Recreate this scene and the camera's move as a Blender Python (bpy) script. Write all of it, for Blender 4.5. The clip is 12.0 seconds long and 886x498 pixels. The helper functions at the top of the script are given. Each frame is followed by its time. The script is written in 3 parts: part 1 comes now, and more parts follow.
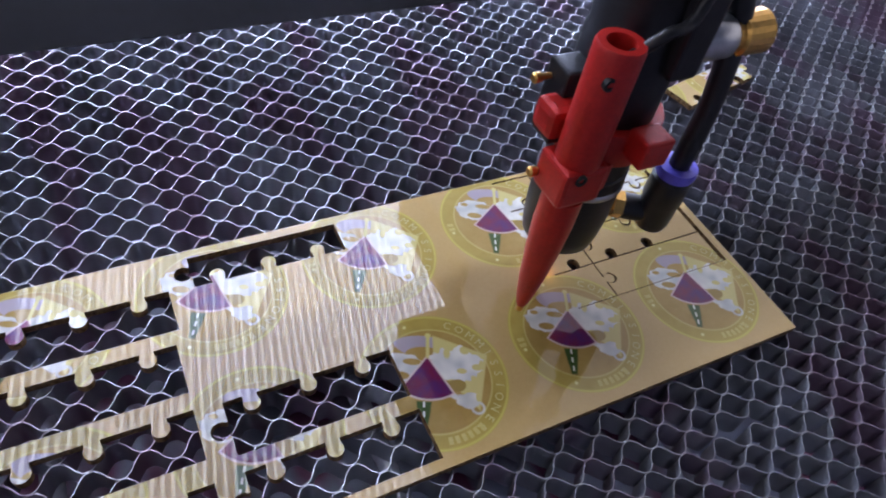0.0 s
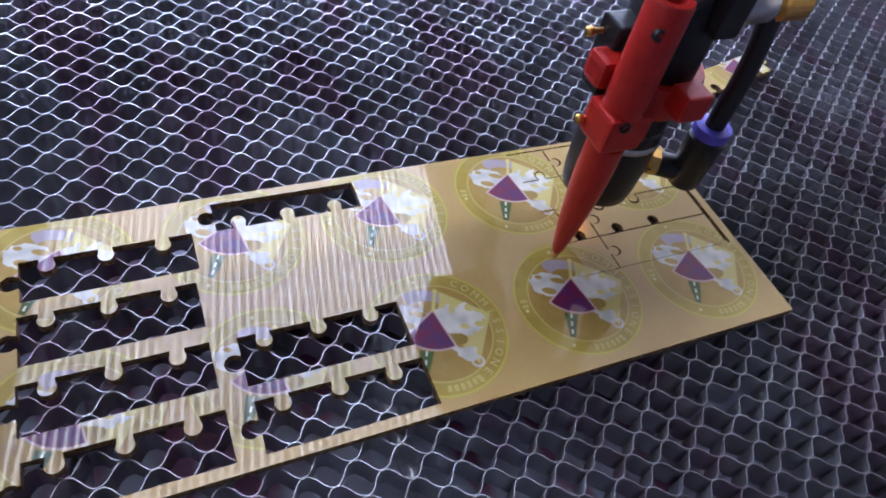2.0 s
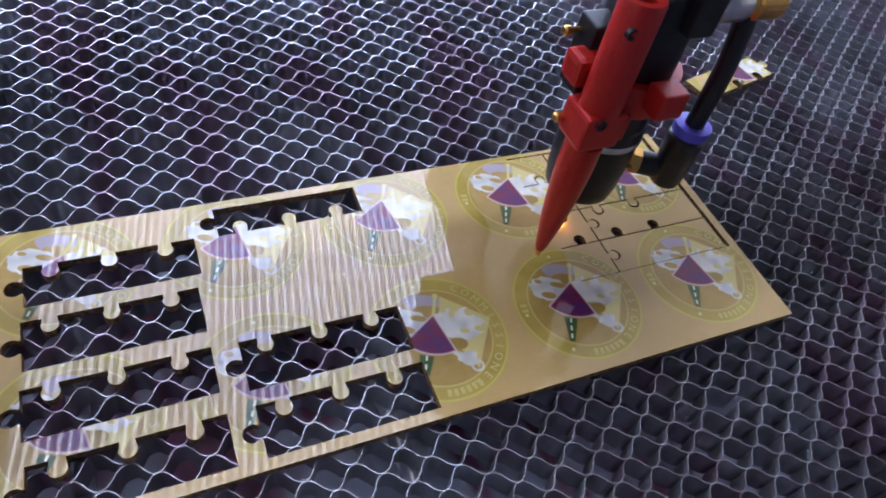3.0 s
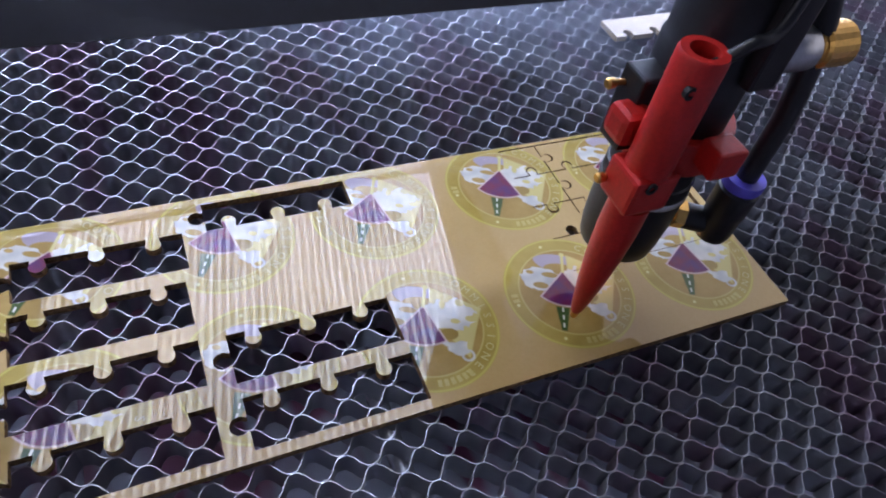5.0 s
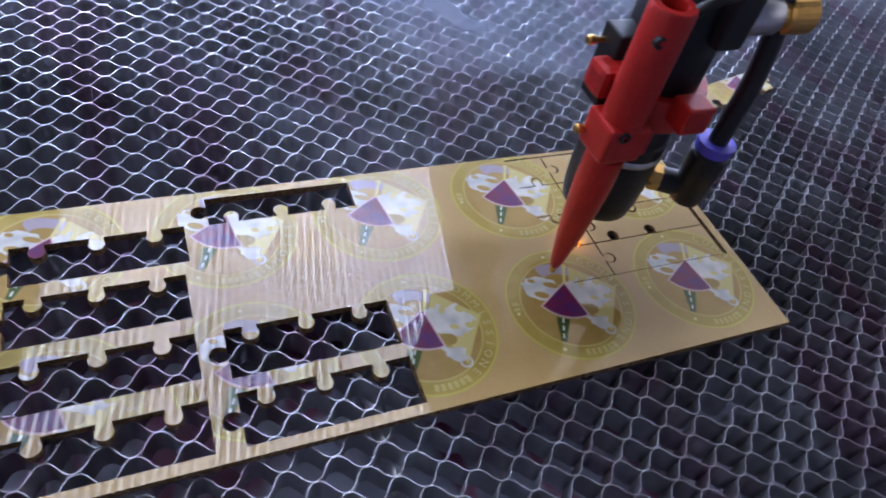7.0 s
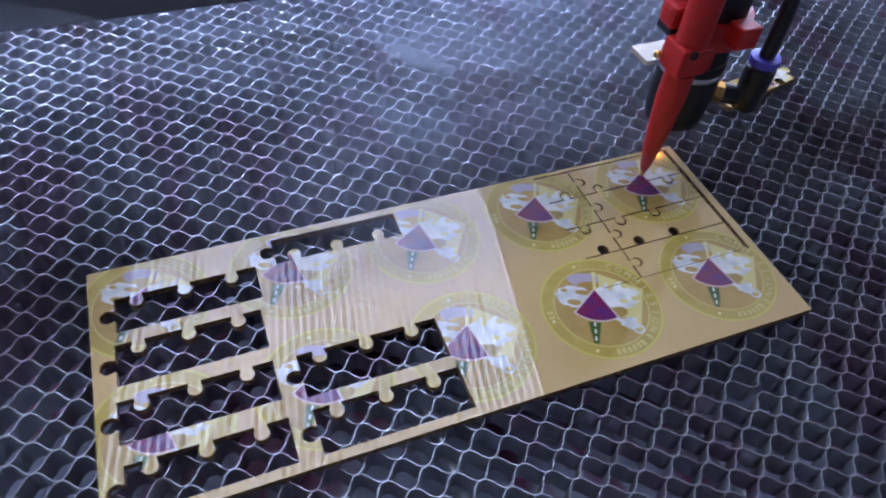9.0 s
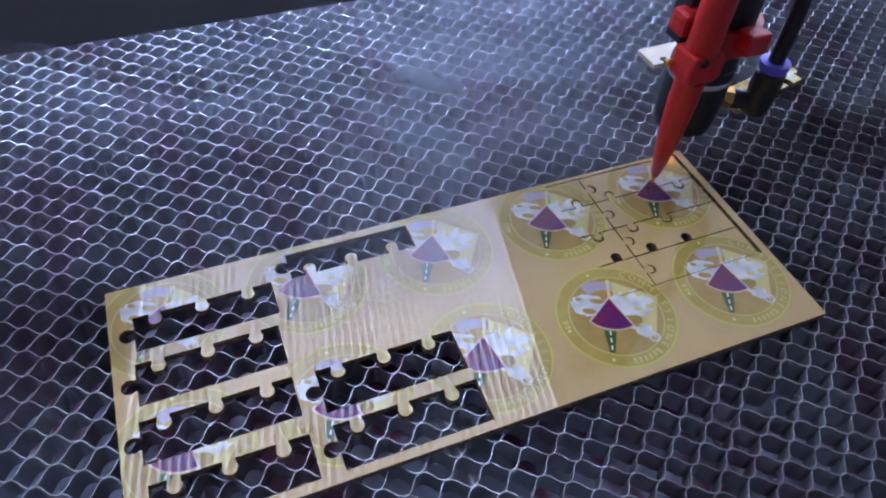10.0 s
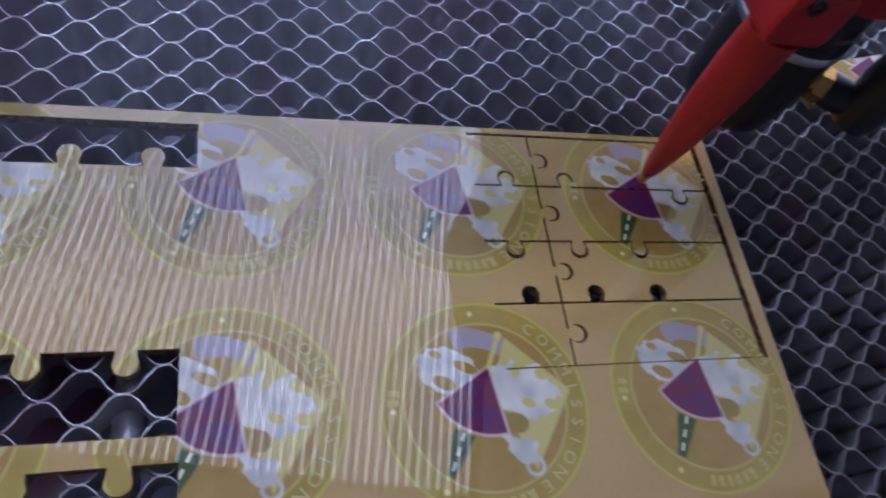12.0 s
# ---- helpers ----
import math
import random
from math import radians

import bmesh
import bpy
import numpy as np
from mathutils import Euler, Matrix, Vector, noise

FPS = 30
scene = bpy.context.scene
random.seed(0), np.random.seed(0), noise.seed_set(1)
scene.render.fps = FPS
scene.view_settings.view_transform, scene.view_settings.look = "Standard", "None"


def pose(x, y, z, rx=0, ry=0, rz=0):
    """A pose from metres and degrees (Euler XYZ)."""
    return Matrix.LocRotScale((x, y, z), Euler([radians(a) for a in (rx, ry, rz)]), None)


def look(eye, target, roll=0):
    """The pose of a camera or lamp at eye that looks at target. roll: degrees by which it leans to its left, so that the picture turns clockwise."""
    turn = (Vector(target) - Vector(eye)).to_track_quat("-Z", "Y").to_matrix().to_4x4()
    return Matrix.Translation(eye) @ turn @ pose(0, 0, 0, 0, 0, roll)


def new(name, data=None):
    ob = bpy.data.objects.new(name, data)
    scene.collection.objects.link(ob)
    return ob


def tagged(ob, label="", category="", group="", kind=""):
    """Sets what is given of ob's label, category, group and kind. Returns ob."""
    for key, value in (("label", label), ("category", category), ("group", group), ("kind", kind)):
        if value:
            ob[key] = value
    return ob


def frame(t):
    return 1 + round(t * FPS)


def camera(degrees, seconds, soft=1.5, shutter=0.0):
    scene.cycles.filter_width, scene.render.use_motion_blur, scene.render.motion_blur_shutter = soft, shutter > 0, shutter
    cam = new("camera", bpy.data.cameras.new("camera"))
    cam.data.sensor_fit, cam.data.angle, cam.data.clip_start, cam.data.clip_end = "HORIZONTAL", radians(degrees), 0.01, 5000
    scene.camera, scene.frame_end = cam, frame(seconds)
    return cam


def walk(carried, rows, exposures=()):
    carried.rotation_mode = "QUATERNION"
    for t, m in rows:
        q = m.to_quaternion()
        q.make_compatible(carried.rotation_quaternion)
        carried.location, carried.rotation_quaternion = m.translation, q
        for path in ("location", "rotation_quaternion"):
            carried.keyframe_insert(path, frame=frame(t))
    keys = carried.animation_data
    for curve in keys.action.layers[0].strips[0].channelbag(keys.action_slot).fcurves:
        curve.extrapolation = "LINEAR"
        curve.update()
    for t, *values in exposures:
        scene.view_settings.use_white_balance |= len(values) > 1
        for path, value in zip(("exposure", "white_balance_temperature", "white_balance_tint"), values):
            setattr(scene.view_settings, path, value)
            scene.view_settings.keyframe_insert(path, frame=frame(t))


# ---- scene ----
cam = camera(65.5, 12.0, soft=2.0, shutter=0.4)
PATH = [
    (0, (-0.18795, -0.05785, 0.17513), (-0.16880, -0.03055, 0.13785), 12.6),
    (0.5, (-0.19067, -0.06045, 0.17147), (-0.17185, -0.03330, 0.13393), 13.5),
    (1, (-0.19025, -0.06695, 0.16930), (-0.17165, -0.03960, 0.13178), 14.1),
    (1.5, (-0.19103, -0.06935, 0.17342), (-0.17297, -0.04225, 0.13547), 14.8),
    (2, (-0.19185, -0.07113, 0.17550), (-0.17388, -0.04375, 0.13773), 14.8),
    (2.5, (-0.19272, -0.07150, 0.17703), (-0.17470, -0.04407, 0.13930), 14.7),
    (3, (-0.19112, -0.07140, 0.17752), (-0.17338, -0.04387, 0.13975), 14.4),
    (3.2, (-0.19200, -0.06957, 0.17733), (-0.17415, -0.04230, 0.13942), 14.9),
    (5, (-0.18682, -0.07635, 0.17345), (-0.16935, -0.04823, 0.13598), 12.7),
    (5.5, (-0.19543, -0.06763, 0.17610), (-0.17788, -0.04043, 0.13800), 13.4),
    (6, (-0.20553, -0.06363, 0.17467), (-0.18640, -0.03670, 0.13710), 15.3),
    (6.5, (-0.20300, -0.06700, 0.17457), (-0.18400, -0.04007, 0.13698), 15.4),
    (7, (-0.18825, -0.07773, 0.17035), (-0.17047, -0.04883, 0.13362), 15.1),
    (7.2, (-0.18075, -0.08095, 0.17115), (-0.16405, -0.05153, 0.13432), 13.9),
    (8.8, (-0.18430, -0.08700, 0.19298), (-0.16992, -0.05675, 0.15585), 6.9),
    (9, (-0.18910, -0.08847, 0.19723), (-0.17533, -0.05847, 0.15967), 5.3),
    (9.5, (-0.19300, -0.08980, 0.20155), (-0.18018, -0.05958, 0.16385), 3.0),
    (10, (-0.19172, -0.08405, 0.20145), (-0.17825, -0.05410, 0.16375), 3.8),
    (10.5, (-0.18665, -0.04858, 0.16990), (-0.17392, -0.02082, 0.13030), 7.8),
    (11, (-0.13473, -0.00752, 0.13317), (-0.12460, 0.02015, 0.09280), 11.3),
    (11.5, (-0.12665, -0.00390, 0.12473), (-0.11585, 0.02062, 0.08250), 18.7),
    (12, (-0.12003, -0.00912, 0.13248), (-0.10630, 0.01330, 0.08993), 27.7),
]
walk(cam, [(t, look(eye, target, roll)) for t, eye, target, roll in PATH],
     [(0.0, 0.0, 6500, 10), (5.0, 0.0, 6400, 10), (7.2, 0.0, 6250, 10), (8.8, -0.12, 5850, 10), (10.0, -0.18, 5850, 10), (10.6, -0.3, 5950, 12),
      (11.2, -0.42, 6000, 14), (12.0, -0.68, 6100, 14)])

# ---- light: a ribbed light panel over the machine, dim bluish room light ----
world = bpy.data.worlds.new("room_light")
scene.world = world
world.use_nodes = True
world.node_tree.nodes["Background"].inputs[0].default_value = (0.62, 0.60, 0.70, 1)
world.node_tree.nodes["Background"].inputs[1].default_value = 1.2
PANEL_BASE, PANEL_RIB = 0.04, 5.0
# strength of the unseen fill strip added at the back wall
FILL_STRENGTH = 155.0


# ---- node helpers ----
class Mat:
    """A node material with short helpers."""

    def __init__(self, name, color=(0.5, 0.5, 0.5), rough=0.5, metal=0.0, spec=0.5):
        self.m = bpy.data.materials.new(name)
        self.m.use_nodes = True
        self.t = self.m.node_tree
        self.b = self.t.nodes["Principled BSDF"]
        self.b.inputs["Base Color"].default_value = (*color, 1)
        self.b.inputs["Roughness"].default_value = rough
        self.b.inputs["Metallic"].default_value = metal
        self.b.inputs["Specular IOR Level"].default_value = spec

    def node(self, kind, operation=None, data_type=None):
        n = self.t.nodes.new(kind)
        if operation:
            n.operation = operation
        if data_type:
            n.data_type = data_type
        return n

    def put(self, socket, v):
        if isinstance(v, bpy.types.NodeSocket):
            self.t.links.new(v, socket)
        else:
            socket.default_value = v

    def math(self, op, a, b=0.0, c=0.0):
        n = self.node("ShaderNodeMath", operation=op)
        for i, v in enumerate((a, b, c)):
            self.put(n.inputs[i], v)
        return n.outputs[0]

    def pos(self):
        return self.node("ShaderNodeNewGeometry").outputs["Position"]

    def obj(self):
        return self.node("ShaderNodeTexCoord").outputs["Object"]

    def noise(self, scale, detail=3.0, vec=None, rough=0.55):
        n = self.node("ShaderNodeTexNoise")
        n.inputs["Scale"].default_value, n.inputs["Detail"].default_value = scale, detail
        n.inputs["Roughness"].default_value = rough
        if vec is not None:
            self.put(n.inputs["Vector"], vec)
        return n.outputs[0]

    def mix(self, f, a, b):
        n = self.node("ShaderNodeMix", data_type="RGBA")
        self.put(n.inputs[0], f)
        for i, v in ((6, a), (7, b)):
            self.put(n.inputs[i], (*v, 1) if isinstance(v, tuple) else v)
        return n.outputs[2]

    def ramp(self, f, lo, hi):
        n = self.node("ShaderNodeMapRange")
        self.put(n.inputs[0], f)
        n.inputs[1].default_value, n.inputs[2].default_value = lo, hi
        return n.outputs[0]

    def bump(self, h, strength, distance):
        n = self.node("ShaderNodeBump")
        self.put(n.inputs["Height"], h)
        n.inputs["Strength"].default_value, n.inputs["Distance"].default_value = strength, distance
        self.t.links.new(n.outputs[0], self.b.inputs["Normal"])

    def color(self, v):
        self.put(self.b.inputs["Base Color"], v)


def worn(name, color, rough, metal=0.0, grain=400.0, spread=0.25, bump=0.0002, spec=0.5, stain=60.0):
    """A surface with fine grain, larger stains and varied gloss."""
    m = Mat(name, color, rough, metal, spec)
    v = m.obj()
    f, s = m.noise(grain, 4, v), m.noise(stain, 3, v)
    dark, light = tuple(c * (1 - spread) for c in color), tuple(min(1, c * (1 + spread)) for c in color)
    k = m.math("ADD", m.math("MULTIPLY", f, 0.5), m.math("MULTIPLY", s, 0.5))
    m.color(m.mix(m.ramp(k, 0.3, 0.7), dark, light))
    m.put(m.b.inputs["Roughness"], m.math("ADD", rough - 0.1, m.math("MULTIPLY", s, 0.2)))
    if bump:
        m.bump(f, 0.4, bump)
    return m.m


def glow(name, color, strength):
    m = Mat(name, color)
    m.b.inputs["Emission Color"].default_value = (*color, 1)
    m.b.inputs["Emission Strength"].default_value = strength
    return m.m


# ---- the print on the board: rows of round emblems ----
PITCH, EM_X, EM_Y, EM_TURN = 0.05, -0.0235, 0.0242, radians(25)


def board_material():
    m = Mat("printed_board", rough=0.07, spec=0.55)
    p = m.pos()
    xyz = m.node("ShaderNodeSeparateXYZ")
    m.put(xyz.inputs[0], p)
    X, Y = xyz.outputs[0], xyz.outputs[1]
    px = m.math("MULTIPLY", m.math("WRAP", m.math("SUBTRACT", X, EM_X), 0.025, -0.025), 1000)
    py = m.math("MULTIPLY", m.math("WRAP", m.math("SUBTRACT", Y, EM_Y), 0.025, -0.025), 1000)
    c, s = math.cos(EM_TURN), math.sin(EM_TURN)
    r = m.math("SUBTRACT", m.math("MULTIPLY", px, c), m.math("MULTIPLY", py, s))
    u = m.math("ADD", m.math("MULTIPLY", px, s), m.math("MULTIPLY", py, c))
    comb = m.node("ShaderNodeCombineXYZ")
    m.put(comb.inputs[0], r), m.put(comb.inputs[1], u)
    local = comb.outputs[0]

    def step(d, soft=0.25):
        # 1 where d is below zero
        return m.ramp(m.math("MULTIPLY", d, -1.0), -soft, soft)

    def dist(cx, cy, ax=1.0, ay=1.0):
        return m.math("SQRT", m.math("ADD", m.math("POWER", m.math("MULTIPLY", m.math("SUBTRACT", r, cx), ax), 2.0),
                                     m.math("POWER", m.math("MULTIPLY", m.math("SUBTRACT", u, cy), ay), 2.0)))

    def blob(cx, cy, w, h):
        # signed distance of an ellipse
        return m.math("SUBTRACT", dist(cx, cy, 1.0, w / h), w)

    def half(x0, y0, x1, y1):
        # negative to the right of the line from 0 to 1
        dx, dy = x1 - x0, y1 - y0
        n = math.hypot(dx, dy)
        return m.math("SUBTRACT", m.math("ADD", m.math("MULTIPLY", r, -dy / n), m.math("MULTIPLY", u, dx / n)), (-dy * x0 + dx * y0) / n)

    def both(*ds):
        d = ds[0]
        for e in ds[1:]:
            d = m.math("MAXIMUM", d, e)
        return d

    def either(*ds):
        d = ds[0]
        for e in ds[1:]:
            d = m.math("MINIMUM", d, e)
        return d

    def cut(d, *holes):
        for h in holes:
            d = m.math("MAXIMUM", d, m.math("MULTIPLY", h, -1.0))
        return d

    rad = dist(0, 0)
    grain, stain = m.noise(900, 4, p), m.noise(35, 3, p)
    paper = m.mix(m.ramp(m.math("ADD", m.math("MULTIPLY", grain, 0.4), m.math("MULTIPLY", stain, 0.6)), 0.3, 0.7),
                  (0.43, 0.29, 0.115), (0.50, 0.35, 0.15))
    col = paper
    wash = m.mix(m.ramp(m.noise(120, 3, p), 0.35, 0.65), (0.34, 0.25, 0.055), (0.41, 0.315, 0.08))
    col = m.mix(step(m.math("SUBTRACT", rad, 22.0)), col, wash)
    inner = m.mix(m.ramp(m.noise(160, 3, p), 0.3, 0.7), (0.32, 0.21, 0.055), (0.39, 0.265, 0.085))
    col = m.mix(step(m.math("SUBTRACT", rad, 17.0)), col, inner)
    for at, wide, c2 in ((21.6, 0.32, (0.52, 0.45, 0.11)), (17.0, 0.18, (0.55, 0.47, 0.17))):
        col = m.mix(step(m.math("SUBTRACT", m.math("ABSOLUTE", m.math("SUBTRACT", rad, at)), wide)), col, c2)
    # wobble for the puzzle-like outlines of the white map
    wob = m.math("MULTIPLY", m.math("SUBTRACT", m.noise(0.30, 1, local), 0.5), 9.5)
    lilac = both(blob(-3.5, 11.0, 8.5, 3.6), cut(blob(-3, 12, 9, 5), blob(-2.5, 8.0, 6.0, 2.8)))
    col = m.mix(step(lilac), col, (0.36, 0.31, 0.36))
    yellow = both(half(-0.5, 15, 16, 9.5), half(16, 9.5, 13.2, -9), half(13.2, -9, 0, 4), half(0, 4, -0.5, 15))
    col = m.mix(step(yellow), col, (0.56, 0.48, 0.19))
    wing = cut(m.math("ADD", blob(-9.6, 3.2, 6.8, 4.8), m.math("MULTIPLY", wob, 0.5)), blob(-6.4, 5.4, 2.8, 1.1), blob(-9.6, 0.6, 2.6, 1.3), blob(-13.2, 5.6, 1.3, 0.8))
    east = cut(m.math("ADD", blob(6.2, 5.4, 7.6, 5.6), m.math("MULTIPLY", wob, 0.8)), blob(9.2, 10.6, 1.5, 1.5), blob(12.9, 5.0, 1.7, 1.1), blob(3.8, 9.2, 1.0, 1.9),
               blob(8.2, 3.4, 1.5, 0.9))
    tail = either(m.math("ADD", blob(9.6, -6.2, 3.2, 2.6), m.math("MULTIPLY", wob, 0.4)),
                  both(m.math("SUBTRACT", m.math("ABSOLUTE", half(4, -4, 10, -7)), 0.8), blob(7, -5.5, 4, 4)))
    loop = m.math("SUBTRACT", m.math("ABSOLUTE", m.math("SUBTRACT", dist(12.6, -8.2), 1.7)), 0.35)
    white = either(wing, east, tail, loop)
    tint = m.mix(m.ramp(m.noise(0.14, 1, local), 0.35, 0.65), (0.70, 0.69, 0.64), (0.46, 0.46, 0.46))
    col = m.mix(step(white), col, tint)
    tan = m.math("ADD", blob(6.5, -1.5, 3.2, 2.0), m.math("MULTIPLY", wob, 0.2))
    col = m.mix(step(tan), col, (0.3, 0.21, 0.06))
    fan = cut(both(half(-10.2, -5.0, -2.0, 7.2), half(-2.0, 7.2, 6.4, -5.4), m.math("SUBTRACT", dist(-1.8, 6.2), 12.6)),
              blob(-11.2, 5.6, 6.6, 6.6), blob(8.4, 5.6, 6.6, 6.6))
    col = m.mix(step(m.math("SUBTRACT", fan, 0.45)), col, (0.66, 0.5, 0.5))
    shade = m.mix(m.ramp(m.noise(0.16, 2, local), 0.35, 0.65), (0.16, 0.018, 0.055), (0.09, 0.024, 0.12))
    col = m.mix(step(fan), col, shade)
    taper = m.math("ADD", 0.9, m.math("MULTIPLY", m.math("ADD", u, 16.2), 0.15))
    road = both(m.math("SUBTRACT", m.math("ABSOLUTE", m.math("ADD", r, 2.8)), m.math("ADD", taper, m.math("MULTIPLY", wob, 0.06))),
                half(-20, -7.2, 20, -7.2), half(20, -16.2, -20, -16.2))
    col = m.mix(step(road), col, (0.05, 0.09, 0.025))
    dash = both(m.math("SUBTRACT", m.math("ABSOLUTE", m.math("ADD", r, 2.8)), 0.3), m.math("SUBTRACT", m.math("WRAP", u, 3.0, 0.0), 1.7), road)
    col = m.mix(step(dash, 0.1), col, (0.7, 0.7, 0.6))
    mast = either(both(m.math("SUBTRACT", m.math("ABSOLUTE", m.math("ADD", r, 1.9)), 0.5), half(-20, 14.5, 20, 14.5), half(20, 7, -20, 7)), blob(-1.9, 14.8, 0.9, 0.9))
    col = m.mix(step(mast), col, (0.6, 0.53, 0.2))
    for a in (207, 262, 118):
        q = blob(19.3 * math.cos(radians(a)), 19.3 * math.sin(radians(a)), 0.5, 0.5)
        col = m.mix(step(q), col, (0.72, 0.66, 0.3))
    # the cut sides are scorched
    nz = m.node("ShaderNodeSeparateXYZ")
    m.put(nz.inputs[0], m.node("ShaderNodeNewGeometry").outputs["True Normal"])
    side = m.math("LESS_THAN", nz.outputs[2], 0.5)
    burnt = m.mix(m.ramp(m.noise(700, 3, p), 0.35, 0.65), (0.045, 0.022, 0.01), (0.3, 0.19, 0.09))
    dull = m.node("ShaderNodeVectorMath", operation="MULTIPLY")
    m.put(dull.inputs[0], col)
    dull.inputs[1].default_value = (0.86, 0.85, 0.80)
    m.color(m.mix(side, dull.outputs[0], burnt))
    m.put(m.b.inputs["Roughness"], m.math("MULTIPLY", side, 0.6))
    m.put(m.b.inputs["Specular IOR Level"], m.math("SUBTRACT", 0.65, m.math("MULTIPLY", side, 0.55)))
    m.bump(m.math("ADD", m.noise(30, 1, p), m.math("MULTIPLY", m.noise(90, 1, p), 0.16)), 1.0, 0.00003)
    return m.m


def foil_material():
    """Thin aluminium of the honeycomb, dull and sooty low down in patches."""
    m = Mat("honeycomb_foil", (0.5, 0.52, 0.56), 0.35, 0.8)
    p = m.pos()
    sq = m.node("ShaderNodeVectorMath", operation="MULTIPLY")
    m.put(sq.inputs[0], p)
    sq.inputs[1].default_value = (1.0, 0.28, 0.0)
    run = sq.outputs[0]
    a, b = m.noise(90, 3, p), m.noise(16, 3, p)
    foil = m.mix(m.ramp(m.math("ADD", m.math("MULTIPLY", a, 0.4), m.math("MULTIPLY", b, 0.6)), 0.36, 0.62), (0.26, 0.265, 0.285), (0.48, 0.49, 0.52))
    m.color(m.mix(m.math("MULTIPLY", m.ramp(m.noise(40, 2, run), 0.50, 0.60), 0.45), foil, (0.30, 0.13, 0.22)))
    m.put(m.b.inputs["Roughness"], m.math("ADD", 0.22, m.math("MULTIPLY", a, 0.3)))
    return m.m


def tray_material():
    """Dark residue-stained sheet under the bed, blue-black with wine-red stains."""
    m = Mat("tray_sheet", rough=0.45)
    p = m.pos()
    # stains run with the machine's depth
    sq = m.node("ShaderNodeVectorMath", operation="MULTIPLY")
    m.put(sq.inputs[0], p)
    sq.inputs[1].default_value = (1.0, 0.28, 0.0)
    run = sq.outputs[0]
    base = m.mix(m.ramp(m.noise(26, 4, run), 0.35, 0.65), (0.26, 0.275, 0.35), (0.40, 0.425, 0.52))
    red = m.ramp(m.noise(40, 2, run), 0.50, 0.58)
    m.color(m.mix(m.math("MULTIPLY", red, 0.95), base, (0.21, 0.05, 0.12)))
    m.put(m.b.inputs["Roughness"], m.ramp(m.noise(30, 2, p), -0.3, 1.2))
    return m.m


M_BOARD = board_material()
M_FOIL = foil_material()
M_TRAY = tray_material()
M_RED = worn("red_anodised", (0.44, 0.014, 0.010), 0.40, 0.15, 900, 0.25, 0.00008, stain=90)
M_BLACK = worn("black_anodised", (0.012, 0.012, 0.015), 0.42, 0.2, 700, 0.4, 0.00008, stain=80)
M_BEAM = worn("black_beam", (0.008, 0.008, 0.014), 0.55, 0.0, 300, 0.4, 0.0002, stain=30)
M_RUBBER = worn("black_tube", (0.012, 0.012, 0.014), 0.38, 0.0, 600, 0.3, 0.0001)
M_BLUE = worn("violet_plastic", (0.11, 0.09, 0.55), 0.4, 0.0, 500, 0.15, 0.00005)
M_BRASS = worn("brass", (0.72, 0.42, 0.12), 0.3, 1.0, 800, 0.2, 0.0001)
M_STEEL = worn("steel", (0.55, 0.55, 0.56), 0.35, 1.0, 600, 0.25, 0.0001)
# pale base colour puts the glints along the support rods into paint
M_ROD = worn("glint_rod", (0.62, 0.63, 0.66), 0.25, 0.3, 500, 0.25, 0.0001)
M_WALL = worn("grey_paint", (0.10, 0.11, 0.14), 0.6, 0.0, 120, 0.2, 0.0003, stain=6)
M_INK = worn("pale_print", (0.46, 0.40, 0.17), 0.25, 0.0, 900, 0.12, 0)
M_INK_DIM = worn("dim_print", (0.43, 0.35, 0.11), 0.25, 0.0, 900, 0.1, 0)
M_BACK = worn("board_back", (0.42, 0.33, 0.21), 0.35, 0.0, 900, 0.15, 0.00005)
M_SPARK = glow("cutting_spark", (1.0, 0.45, 0.14), 110.0)
M_FILL = glow("fill_glow", (0.61, 0.70, 1.0), FILL_STRENGTH)
M_PANEL = glow("lit_diffuser", (0.88, 0.92, 1.0), PANEL_BASE)
M_RIB = glow("lit_rib", (0.92, 0.95, 1.0), PANEL_RIB)


# ---- mesh helpers ----
def mesh_of(bm, name):
    bmesh.ops.recalc_face_normals(bm, faces=bm.faces)
    me = bpy.data.meshes.new(name)
    bm.to_mesh(me)
    bm.free()
    return me


def part(name, bm, material, parent=None, label="", smooth=False):
    me = mesh_of(bm, name) if isinstance(bm, bmesh.types.BMesh) else bm
    if not me.materials:
        me.materials.append(material)
    if smooth:
        for f in me.polygons:
            f.use_smooth = True
        me.set_sharp_from_angle(angle=radians(40))
    ob = new(name, me)
    ob.parent = parent
    if label:
        ob["label"] = label
    return ob


def box(x0, y0, z0, x1, y1, z1, bevel=0.0, bm=None):
    bm = bm or bmesh.new()
    m = Matrix.Translation(((x0 + x1) / 2, (y0 + y1) / 2, (z0 + z1) / 2)) @ Matrix.Diagonal((x1 - x0, y1 - y0, z1 - z0, 1))
    g = bmesh.ops.create_cube(bm, size=1, matrix=m)
    if bevel:
        es = {e for v in g["verts"] for e in v.link_edges}
        bmesh.ops.bevel(bm, geom=list(es), offset=bevel, segments=2, affect="EDGES", profile=0.6)
    return bm


